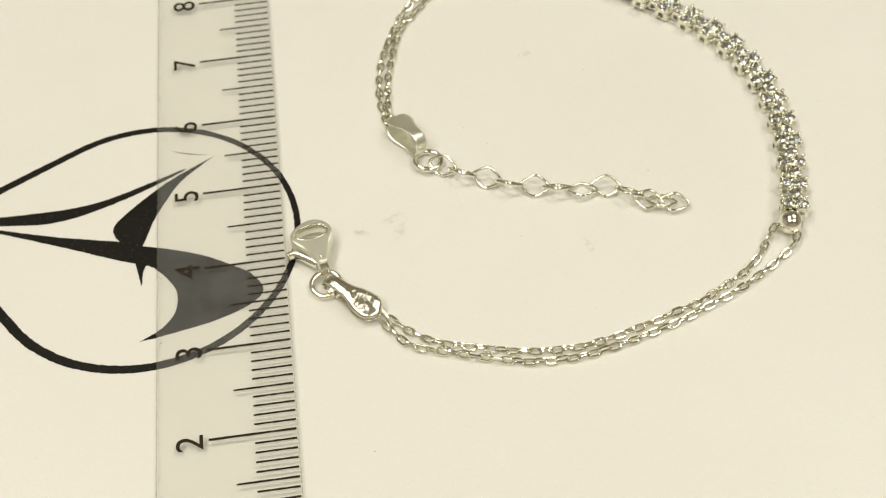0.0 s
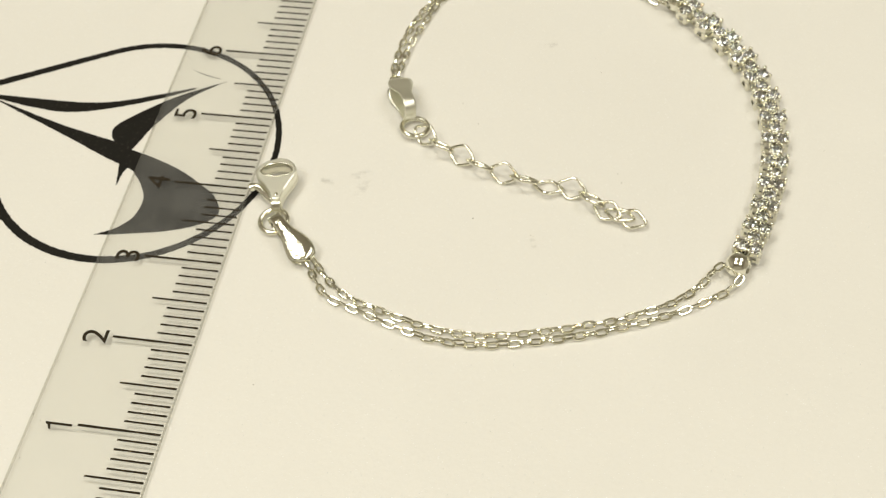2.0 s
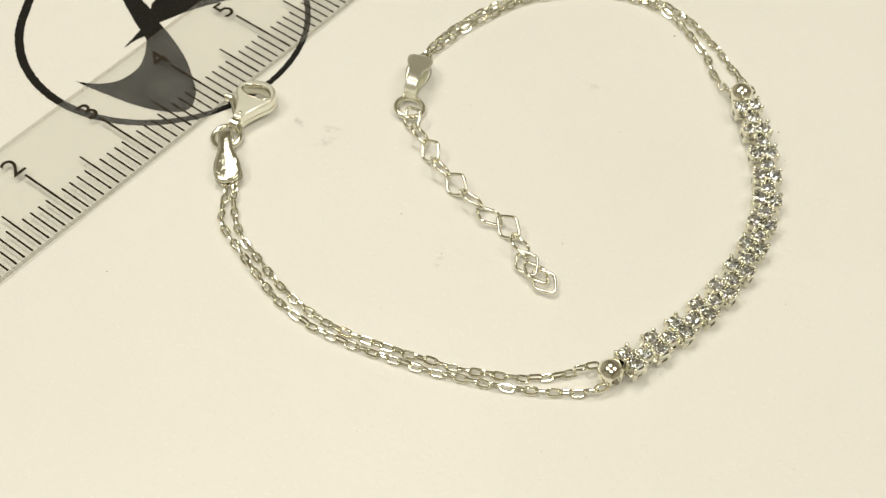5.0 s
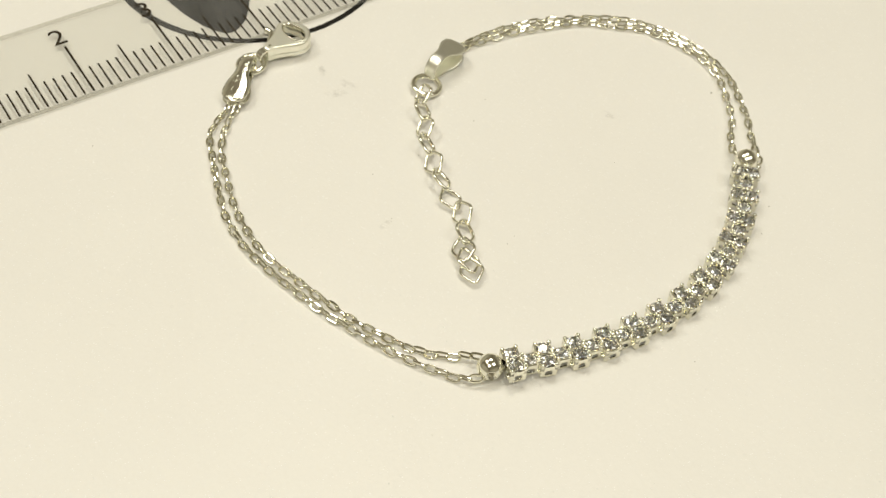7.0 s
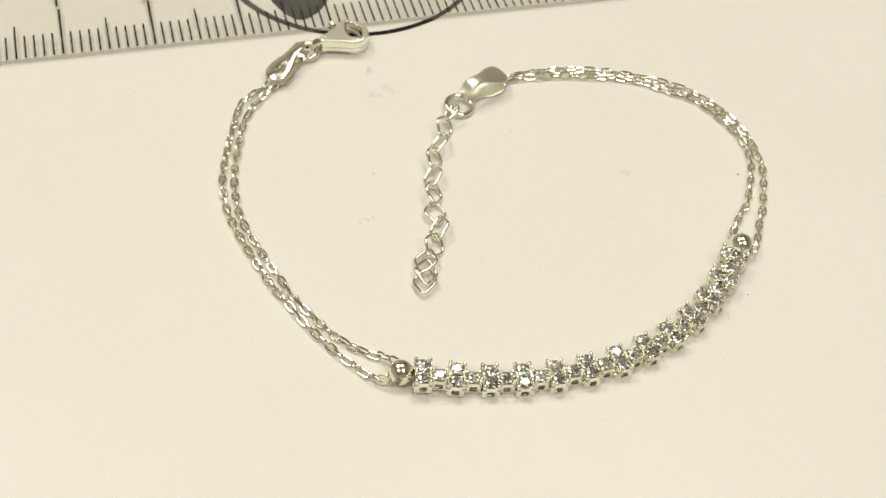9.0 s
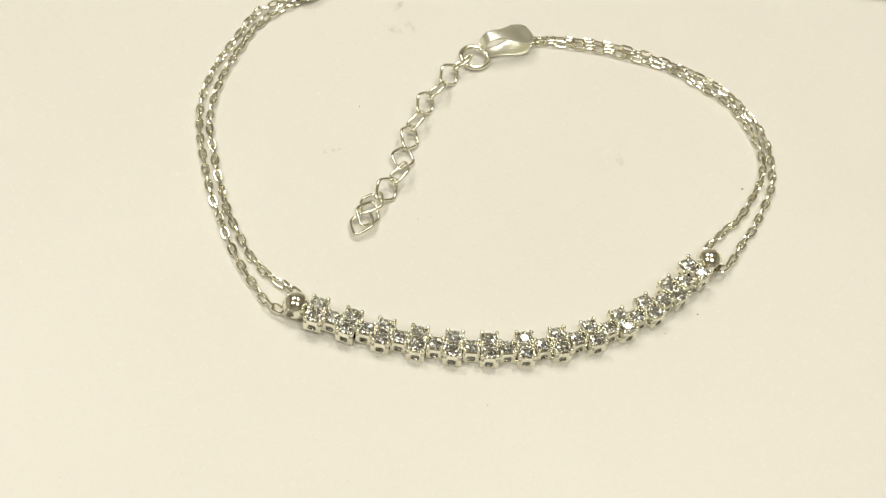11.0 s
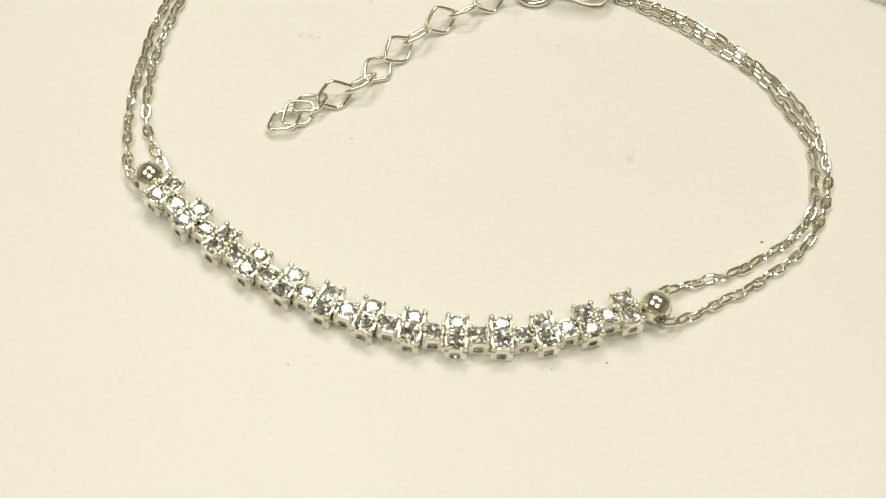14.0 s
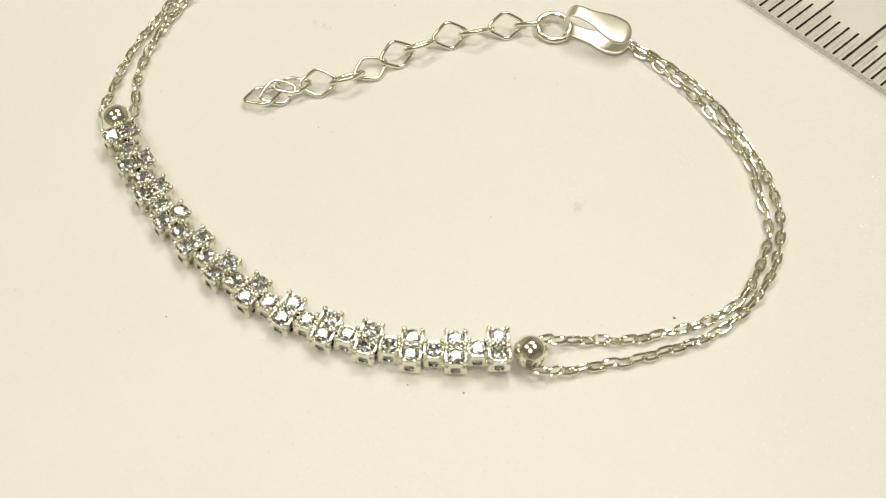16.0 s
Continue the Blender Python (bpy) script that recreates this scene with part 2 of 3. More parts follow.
# ---------------------------------------------------------------- the printed emblem
INK_TOP = 0.004


def flat_shape(line, z0=0.0005, z1=INK_TOP):
    """A thin printed sheet with the outline given by a closed 2D line."""
    bm = bmesh.new()
    low = [bm.verts.new((x, y, z0)) for x, y in line]
    high = [bm.verts.new((x, y, z1)) for x, y in line]
    n = len(line)
    for i in range(n):
        bm.faces.new((low[i], low[(i + 1) % n], high[(i + 1) % n], high[i]))
    edges = [bm.edges.get((high[i], high[(i + 1) % n])) for i in range(n)]
    bmesh.ops.triangle_fill(bm, edges=edges, use_beauty=True)
    return bm


def ragged(line, step, rough, seed):
    """The closed line cut into short steps, each pushed a little to one side like the teeth of a coarse print."""
    rnd = random.Random(seed)
    out = []
    for p, q in zip(line, np.roll(line, -1, 0)):
        d = q - p
        size = np.linalg.norm(d)
        if size < 1e-6:
            continue
        side = np.array([-d[1], d[0]]) / size
        n = max(1, int(size / step))
        out += [p + d * k / n + side * (rnd.uniform(-rough, rough) if k else 0.0) for k in range(n)]
    return np.array(out)


def band(line, width):
    """A closed printed line of a given width that swells a little on one side."""
    bm = bmesh.new()
    rnd = random.Random(5)
    line = ragged(line, 0.014, 0.0, 5)
    n = len(line)
    rows = []
    for i in range(n):
        t = line[(i + 1) % n] - line[i - 1]
        t = t / np.linalg.norm(t)
        w = width * (1 + 0.22 * math.sin(2 * math.pi * i / n + 2.2)) / 2
        a = line[i] + np.array([-t[1], t[0]]) * (w + rnd.uniform(-0.004, 0.004))
        b = line[i] - np.array([-t[1], t[0]]) * (w + rnd.uniform(-0.004, 0.004))
        rows.append([bm.verts.new((*a, 0.0005)), bm.verts.new((*a, INK_TOP)), bm.verts.new((*b, INK_TOP)), bm.verts.new((*b, 0.0005))])
    for i in range(n):
        r, s = rows[i], rows[(i + 1) % n]
        for k in range(3):
            bm.faces.new((r[k], r[k + 1], s[k + 1], s[k]))
    return bm


def drop_outline():
    """A round drop: a circle whose two tangents meet in a blunt tip."""
    centre, radius, tip = np.array([-1.435, 4.505]), 1.572, np.array([-3.72, 5.06])
    d = tip - centre
    base, half = math.atan2(d[1], d[0]), math.acos(radius / np.linalg.norm(d))
    arc = [centre + radius * np.array([math.cos(a), math.sin(a)])
           for a in np.linspace(base + half, base - half + 2 * math.pi, 60)]
    line = [tip + (arc[-1] - tip) * k for k in (0.8, 0.6, 0.4, 0.2, 0.05)] + [tip + (arc[0] - tip) * k for k in (0.05, 0.2, 0.4, 0.6, 0.8)]
    return spline(np.array(arc + line), 3, closed=True)




def raised(line):
    """Turns the far ends of the swooshes up a little."""
    return np.array([(x, y + 0.042 * max(0.0, -x - 1.6)) for x, y in line])


emblem = thing("printed_emblem", "black drop-shaped emblem with curved swooshes printed on the table", "emblem")
part("outline", band(drop_outline(), 0.084), EMBLEM_INK, emblem)
upper = [(-3.55, 5.0), (-3.09, 5.015), (-2.68, 5.025), (-2.21, 5.05), (-1.87, 5.12), (-1.36, 5.31), (-1.0, 5.45)]
lower = [(-1.04, 5.41), (-1.39, 5.23), (-1.75, 5.07), (-2.13, 4.93), (-2.49, 4.87), (-2.93, 4.90)]
part("long_swoosh", flat_shape(ragged(raised(np.r_[spline(upper, 6), spline(lower, 6)]), 0.013, 0.004, 6), z1=INK_TOP + 0.001), EMBLEM_INK, emblem)
hook_out = [(-0.70, 5.575), (-1.08, 5.36), (-1.35, 5.165), (-1.63, 4.91), (-1.76, 4.74), (-1.745, 4.61), (-1.69, 4.535)]
thin_up = [(-2.07, 4.615), (-2.44, 4.70), (-2.86, 4.82), (-3.40, 4.985)]
thin_low = [(-2.95, 4.80), (-2.48, 4.615), (-2.02, 4.425), (-1.70, 4.29), (-1.53, 4.23)]
thorn = [(-1.50, 4.10), (-1.465, 3.93), (-1.452, 4.09), (-1.42, 4.185)]
lobe_in = [(-1.35, 4.15), (-1.22, 4.0), (-1.11, 3.79), (-1.125, 3.55), (-1.26, 3.37), (-1.475, 3.245)]
lobe_out = [(-1.28, 3.275), (-0.96, 3.335), (-0.64, 3.415), (-0.37, 3.54), (-0.25, 3.69), (-0.355, 3.90), (-0.54, 4.04),
            (-0.79, 4.195), (-1.10, 4.33), (-1.46, 4.445)]
hook_in = [(-1.415, 4.565), (-1.335, 4.79), (-1.20, 5.05), (-1.04, 5.29), (-0.72, 5.57)]
mark = np.concatenate([spline(hook_out, 5), spline(thin_up, 5), spline(thin_low, 5), spline(thorn, 5),
                       spline(lobe_in, 5), spline(lobe_out, 5), spline(hook_in, 5)])
part("hooked_swoosh", flat_shape(ragged(raised(mark), 0.013, 0.004, 7)), EMBLEM_INK, emblem)
part("short_stroke", flat_shape(np.array([(-1.14, 5.715), (-0.95, 5.652), (-0.78, 5.605), (-0.955, 5.642)])), EMBLEM_INK, emblem)

# ---------------------------------------------------------------- the ruler
RULER_Z0, RULER_Z1 = 0.008, 0.066
ruler = thing("ruler", "clear plastic ruler with black centimetre marks lying flat", "ruler", at_cm(-0.64, 8, 0))
body = part("body", box(bmesh.new(), -1.30, 0.0, -0.10, 16.0, RULER_Z0, RULER_Z1, 0.006), PLASTIC, ruler, "clear scuffed plastic strip")
body.data.materials.append(PLASTIC_EDGE)
for f in body.data.polygons:
    f.material_index = 0 if abs(f.normal.z) > 0.9 else 1


def mark_mesh(length, width):
    bm = bmesh.new()
    n = 9
    rnd = random.Random(int(length * 1000))
    rows = []
    for i in range(n):
        x = -0.012 - length * i / (n - 1)
        w = width / 2 * rnd.uniform(0.82, 1.12)
        rows.append([bm.verts.new((x, s * w, z)) for s, z in ((-1, 0.0004), (-1, 0.003), (1, 0.003), (1, 0.0004))])
    for r, s in zip(rows, rows[1:]):
        for k in range(4):
            bm.faces.new((r[k], r[(k + 1) % 4], s[(k + 1) % 4], s[k]))
    bm.faces.new(rows[0])
    bm.faces.new(rows[-1][::-1])
    return to_mesh("tick_mark", bm, TICK_INK)


TICKS = {"long": mark_mesh(0.805, 0.024), "half": mark_mesh(0.565, 0.021), "short": mark_mesh(0.385, 0.020)}
for mm in range(0, 151):
    kind = "long" if mm % 10 == 0 else "half" if mm % 5 == 0 else "short"
    part("tick_mark", TICKS[kind], TICK_INK, ruler, m=at_cm(0, mm / 10, RULER_Z1))


def digit_one():
    """A plain stroke with a short slanting flag, 2.6 mm tall."""
    bm = bmesh.new()
    outline = [(-0.012, 0), (0.012, 0), (0.012, 0.262), (-0.004, 0.262), (-0.022, 0.235), (-0.062, 0.215), (-0.062, 0.193), (-0.012, 0.21)]
    low = [bm.verts.new((x, y, -0.0012)) for x, y in outline]
    high = [bm.verts.new((x, y, 0.0012)) for x, y in outline]
    for k in range(len(outline)):
        n = (k + 1) % len(outline)
        bm.faces.new((low[k], low[n], high[n], high[k]))
    bm.faces.new(high)
    return to_mesh("digit", bm, TICK_INK)


def digit_mesh(text):
    if text == "1":
        return digit_one()
    curve = bpy.data.curves.new("digit", "FONT")
    curve.body, curve.size, curve.extrude, curve.align_x = text, 0.0036, 0.000012, "CENTER"
    ob = bpy.data.objects.new("digit", curve)
    scene.collection.objects.link(ob)
    me = bpy.data.meshes.new_from_object(ob.evaluated_get(bpy.context.evaluated_depsgraph_get()))
    bpy.data.objects.remove(ob)
    me.materials.clear()
    me.materials.append(TICK_INK)
    return me


for n in range(0, 16):
    part("digit", digit_mesh(str(n)), TICK_INK, ruler, m=at_cm(-0.868, n - 0.015, RULER_Z1 + 0.002, 0, 0, 90))

# ---------------------------------------------------------------- the bracelet
bracelet = thing("bracelet", "silver bracelet of double chain and clear stones, unclasped on the table", "bracelet", at_cm(3.3, 5.3, 0))

# cable chain: one faceted link, set along four strands


def link_path(length, width):
    """A long oval with round ends and nearly straight sides."""
    a, b = length / 2, width / 2
    out = []
    for k in range(14):
        c, q = math.cos(2 * math.pi * k / 14), math.sin(2 * math.pi * k / 14)
        out.append((a * math.copysign(abs(c) ** 0.66, c), b * math.copysign(abs(q) ** 0.78, q), 0))
    return out


LINK_L, LINK_W, WIRE = 0.148, 0.088, 0.0125
CHAIN_LINK = to_mesh("chain_link", tube(bmesh.new(), link_path(LINK_L - 2 * WIRE, LINK_W - 2 * WIRE), WIRE, WIRE * 1.1, 8, True, 0.5), CHAIN_SILVER)
PITCH = LINK_L - 4 * WIRE + 0.006


def strand(points, phase, seed):
    """Links along a line on the table; the last ones climb into the bead."""
    rnd = random.Random(seed)
    line = resampled(spline([(x, y) for x, y in points], 12), step=0.005)
    step = PITCH / 0.005
    n = int((len(line) - 1) / step)
    for i in range(n + 1):
        k = min(int(i * step), len(line) - 1)
        a, b = line[max(0, k - 12)], line[min(len(line) - 1, k + 12)]
        d = b - a
        sway = 12 * math.sin(0.21 * i + phase) + rnd.uniform(-13, 13)
        roll = (14 if i % 2 else -76) + sway
        lift = abs(math.sin(radians(roll))) * (LINK_W / 2 - WIRE) * 0.85 + WIRE * 1.25
        climb = 0.084 * max(0.0, 1 - (len(line) - 1 - k) * 0.005 / 0.30) ** 1.3
        part("chain_link", CHAIN_LINK, CHAIN_SILVER, bracelet,
             m=basis((line[k][0], line[k][1], lift + 0.006 + climb), (d[0] + rnd.uniform(-0.006, 0.006), d[1] + rnd.uniform(-0.006, 0.006), rnd.uniform(-0.014, 0.014)), roll=roll))


strand([(0.869, 3.086), (0.914, 3.025), (1.081, 2.803), (1.258, 2.701), (1.397, 2.654), (1.731, 2.541), (2.164, 2.414), (2.561, 2.382), (2.917, 2.425), (3.276, 2.513),
        (3.731, 2.649), (4.044, 2.783), (4.321, 2.900), (4.580, 3.043), (4.818, 3.202), (5.007, 3.350), (5.125, 3.508)], 0.3, 1)
strand([(0.916, 3.165), (1.001, 3.063), (1.169, 2.902), (1.396, 2.759), (1.673, 2.666), (2.086, 2.550), (2.459, 2.498), (2.839, 2.510), (3.227, 2.608), (3.612, 2.720),
        (3.956, 2.844), (4.222, 2.975), (4.482, 3.132), (4.676, 3.312), (4.790, 3.471), (4.919, 3.620)], 1.9, 2)
strand([(1.243, 5.686), (1.228, 5.867), (1.244, 6.118), (1.273, 6.386), (1.344, 6.693), (1.431, 7.004), (1.524, 7.213), (1.726, 7.466), (1.899, 7.687), (2.090, 7.814), (2.319, 7.909),
        (2.567, 7.979), (2.806, 7.985), (3.045, 7.926), (3.233, 7.837), (3.441, 7.729), (3.608, 7.614), (3.733, 7.492), (3.932, 7.337), (4.080, 7.257)], 0.9, 3)
strand([(1.204, 5.676), (1.164, 5.898), (1.155, 6.160), (1.175, 6.417), (1.254, 6.765), (1.371, 7.065), (1.489, 7.323), (1.703, 7.627), (1.903, 7.805), (2.201, 7.972), (2.499, 8.057),
        (2.757, 8.074), (3.015, 8.055), (3.234, 7.986), (3.432, 7.897), (3.640, 7.803), (3.836, 7.679), (4.023, 7.573), (4.181, 7.477), (4.280, 7.378)], 2.6, 4)


# stones in claw settings along one arc
def gallery(bm, cy, a, z1):
    """One square claw setting: four walls, each with a small window, open above and below."""
    t, w, h0, h1 = 0.022, 0.034, 0.030, 0.084
    b = a - t
    for k in range(4):
        c, s = (1, 0, -1, 0)[k], (0, 1, 0, -1)[k]

        def v(x, y, z):
            return bm.verts.new((c * x - s * y, s * x + c * y + cy, z))

        o = [v(-a, -a, 0.004), v(a, -a, 0.004), v(a, -a, z1), v(-a, -a, z1)]
        i = [v(-b, -b, 0.004), v(b, -b, 0.004), v(b, -b, z1), v(-b, -b, z1)]
        p = [v(-w, -a, h0), v(w, -a, h0), v(w * 0.85, -a, h1), v(-w * 0.85, -a, h1)]
        q = [v(-w, -b, h0), v(w, -b, h0), v(w * 0.85, -b, h1), v(-w * 0.85, -b, h1)]
        for j in range(4):
            n = (j + 1) % 4
            bm.faces.new((o[j], o[n], p[n], p[j]))
            bm.faces.new((i[n], i[j], q[j], q[n]))
            bm.faces.new((p[j], p[n], q[n], q[j]))
        bm.faces.new((o[3], o[2], i[2], i[3]))
        bm.faces.new((o[1], o[0], i[0], i[1]))


def setting_mesh(name, centres, a, z1, deep=1.0):
    bm = bmesh.new()
    for cy in centres:
        gallery(bm, cy, a, z1)
    for v in bm.verts:
        v.co.y *= deep
    bmesh.ops.remove_doubles(bm, verts=bm.verts, dist=0.0005)
    bmesh.ops.bevel(bm, geom=list(bm.edges), offset=0.005, segments=1, affect="EDGES", profile=0.5)
    for cy in centres:
        box(bm, -a - 0.012, -a + 0.006, cy - 0.02, cy + 0.02, 0.03, 0.06, 0.004)
    return to_mesh(name, bm, SILVER)


def brilliant(radius):
    """A round brilliant: table, star and bezel facets, girdle and pavilion."""
    bm = bmesh.new()
    R = radius
    for n, r, z, turn in ((10, 0.50, 0.33, 0.0), (10, 0.75, 0.235, 0.5), (20, 1.0, 0.03, 0.0), (20, 1.0, 0.0, 0.0), (20, 0.62, -0.36, 0.5), (10, 0.30, -0.64, 0.0)):
        for k in range(n):
            a = 2 * math.pi * (k + turn) / n
            bm.verts.new((R * r * math.cos(a), R * r * math.sin(a), R * z))
    bm.verts.new((0, 0, -0.82 * R))
    bmesh.ops.convex_hull(bm, input=list(bm.verts))
    bmesh.ops.dissolve_limit(bm, angle_limit=radians(2), verts=bm.verts, edges=bm.edges)
    # facets become separate islands, so each takes its own painted glint colour
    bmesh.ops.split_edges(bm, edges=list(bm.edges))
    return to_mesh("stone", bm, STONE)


def prong_mesh(z0, z1, r):
    ball = [(r * math.sin(a), z1 - r + r * math.cos(a)) for a in np.linspace(math.radians(120), 0, 5)]
    return to_mesh("prong", lathe(bmesh.new(), [(0, z0), (r * 0.85, z0)] + ball[:-1] + [(0, z1)], 8), SILVER, True)


PAIR_A, ONE_A, TOP = 0.080, 0.074, 0.147
PAIR = setting_mesh("double_setting", (-0.084, 0.084), PAIR_A, TOP, 0.835)
ONE = setting_mesh("single_setting", (0.0,), ONE_A, TOP - 0.012)
STONE_PAIR, STONE_ONE = brilliant(0.072), brilliant(0.072)
PRONG = prong_mesh(0.10, 0.181, 0.0235)
PRONG_ONE = prong_mesh(0.09, 0.169, 0.021)

row = resampled(spline([(5.053, 3.789), (5.198, 4.372), (5.270, 4.974), (5.227, 5.571), (5.047, 6.139), (4.728, 6.651), (4.288, 7.077)], 20), count=25)
# the beads hold both ends of the row off the table
END_LIFT = (0.048, 0.032, 0.018, 0.008)
for i in range(25):
    d = row[min(i + 1, 24)] - row[max(i - 1, 0)]
    rnd = random.Random(40 + i)
    out = np.array([d[1], -d[0]]) / np.linalg.norm(d) * (0.080 if i % 2 == 0 else 0.094)
    rise = END_LIFT[min(i, 24 - i)] if min(i, 24 - i) < 4 else 0.0
    slope = 0.0 if 4 < i < 20 else (-0.035 if i < 12 else 0.035) * np.linalg.norm(d)
    seat = basis((*(row[i] + out), rise), (d[0], d[1], slope), roll=rnd.uniform(-2.5, 2.5)) @ Matrix.Rotation(radians(rnd.uniform(-3, 3)), 4, "Z")
    if i % 2 == 0:
        s = part("double_setting", PAIR, SILVER, bracelet, "square silver setting holding two stones", seat)
        for cy in (-0.0705, 0.0705):
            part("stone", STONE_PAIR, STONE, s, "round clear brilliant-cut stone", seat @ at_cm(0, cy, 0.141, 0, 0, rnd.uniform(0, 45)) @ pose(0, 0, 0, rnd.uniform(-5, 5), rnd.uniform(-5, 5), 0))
        for px in (-0.064, 0.064):
            for py in (-0.124, -0.017, 0.017, 0.124):
                part("prong", PRONG, SILVER, s, m=seat @ at_cm(px, py, 0))
    else:
        s = part("single_setting", ONE, SILVER, bracelet, "small square silver setting holding one stone", seat)
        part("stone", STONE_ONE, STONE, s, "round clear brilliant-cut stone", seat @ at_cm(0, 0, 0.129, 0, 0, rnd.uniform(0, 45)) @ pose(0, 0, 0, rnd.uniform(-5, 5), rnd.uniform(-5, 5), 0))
        for px in (-0.058, 0.058):
            for py in (-0.058, 0.058):
                part("prong", PRONG_ONE, SILVER, s, m=seat @ at_cm(px, py, 0))


# bored beads at both ends of the row
def bead_mesh(R, hole):
    a0 = math.asin(hole / R)
    arc = [(R * math.sin(a), R * math.cos(a)) for a in np.linspace(a0, math.pi - a0, 24)]
    inner = [(hole * 0.92, -R * 0.93), (hole * 0.92, R * 0.93)]
    return to_mesh("bead", lathe(bmesh.new(), arc + inner + arc[:1], 32, "X"), SILVER, True)


BEAD = bead_mesh(0.122, 0.056)
for x, y, dx, dy in ((5.048, 3.586, -0.88, 0.47), (4.184, 7.294, -0.78, -0.62)):
    part("bead", BEAD, SILVER, bracelet, "round polished silver bead with a bored hole", basis((x, y, 0.123), (dx, dy, -0.08)))


# jump rings
def ring_mesh(name, radius, wire, squash=1.0):
    path = [(radius * math.cos(a), radius * squash * math.sin(a), 0) for a in np.linspace(0, 2 * math.pi, 40, endpoint=False)]
    return to_mesh(name, tube(bmesh.new(), path, wire, wire, 10), SILVER, True)


RING = ring_mesh("jump_ring", 0.142, 0.030)
part("jump_ring", RING, SILVER, bracelet, "round silver jump ring", at_cm(0.376, 3.614, 0.05, 5, -4, 20))
part("jump_ring", RING, SILVER, bracelet, "round silver jump ring", at_cm(1.570, 5.081, 0.05, -5, 6, 0))


# folded end tabs that clamp the chain
def end_tab(name, mat, broad, tall, long=1.0, bulge=0.016):
    """A strip folded over a ring: two spoon-shaped plates that meet at the round wide end. x runs from the fold to the wide end."""
    top_line = [(0.62, 0.086), (0.605, 0.094), (0.57, 0.102), (0.50, 0.110), (0.42, 0.122), (0.32, 0.138), (0.22, 0.150), (0.13, 0.156), (0.06, 0.150),
                (0.015, 0.125), (0.0, 0.092), (0.015, 0.055), (0.06, 0.030), (0.13, 0.020), (0.22, 0.016), (0.32, 0.016), (0.42, 0.020), (0.50, 0.028),
                (0.57, 0.036), (0.605, 0.040), (0.62, 0.043)]
    path = spline(top_line, 2)
    bm = bmesh.new()
    n, across, rows = len(path), 9, []
    for i, (x, z) in enumerate(path):
        t = path[min(i + 1, n - 1)] - path[max(i - 1, 0)]
        t /= np.linalg.norm(t)
        nx, nz = t[1], -t[0]
        if nz < 0 and i < n / 2 - 2:
            nx, nz = -nx, -nz
        wide = 0.056 + 0.066 * (1 / (1 + math.exp(-(x - 0.33) / 0.045)))
        if x > 0.50:
            wide *= math.sqrt(max(0.02, 1 - ((x - 0.50) / 0.123) ** 2))
        line = []
        for j in range(across):
            v = -1 + 2 * j / (across - 1)
            sag = bulge * v * v * (1 if x > 0.25 else x / 0.25)
            up = -sag if i < n / 2 else sag
            line.append((x, v * wide, z + up))
        line = [(x * long, y * broad, z * tall) for x, y, z in line]
        rows.append((line, (t[1], -t[0])))
    thick = 0.014
    outer, inner = [], []
    for line, (nx, nz) in rows:
        outer.append([bm.verts.new(q) for q in line])
        inner.append([bm.verts.new((x + nx * thick, y, z + nz * thick)) for x, y, z in line])
    for i in range(n - 1):
        for j in range(across - 1):
            bm.faces.new((outer[i][j], outer[i][j + 1], outer[i + 1][j + 1], outer[i + 1][j]))
            bm.faces.new((inner[i][j + 1], inner[i][j], inner[i + 1][j], inner[i + 1][j + 1]))
        for j in (0, across - 1):
            bm.faces.new((outer[i][j], outer[i + 1][j], inner[i + 1][j], inner[i][j]))
    for i in (0, n - 1):
        for j in range(across - 1):
            bm.faces.new((outer[i][j], outer[i][j + 1], inner[i][j + 1], inner[i][j]))
    return to_mesh(name, bm, mat, True)


TAB_A = basis((0.390, 3.612, 0.0), (0.475, -0.465, 0), roll=4)
tab_a = part("end_tab", end_tab("end_tab", STAMPED, 1.14, 1.3, 1.07), STAMPED, bracelet, "folded shiny hammered silver end tab", TAB_A)
tab_b = part("end_tab", end_tab("end_tab", SATIN, 1.12, 1.9, 0.92, 0.004), SATIN, bracelet, "folded satin silver end tab", basis((1.490, 5.145, 0.0), (-0.235, 0.50, 0), roll=8))
# the worn stamp on the shiny tab
for k, (sx, sy) in enumerate(((0.49, -0.045), (0.495, 0.0), (0.49, 0.045))):
    part("stamp_bar", box(bmesh.new(), sx - 0.025, sx + 0.025, sy - 0.010, sy + 0.010, 0.1475, 0.156, 0.003), SILVER, tab_a, m=TAB_A)


# lobster clasp
CLAW = basis((0.373, 3.791, 0.0), (-0.198, 0.98, 0)) @ Matrix.Scale(0.98, 4)


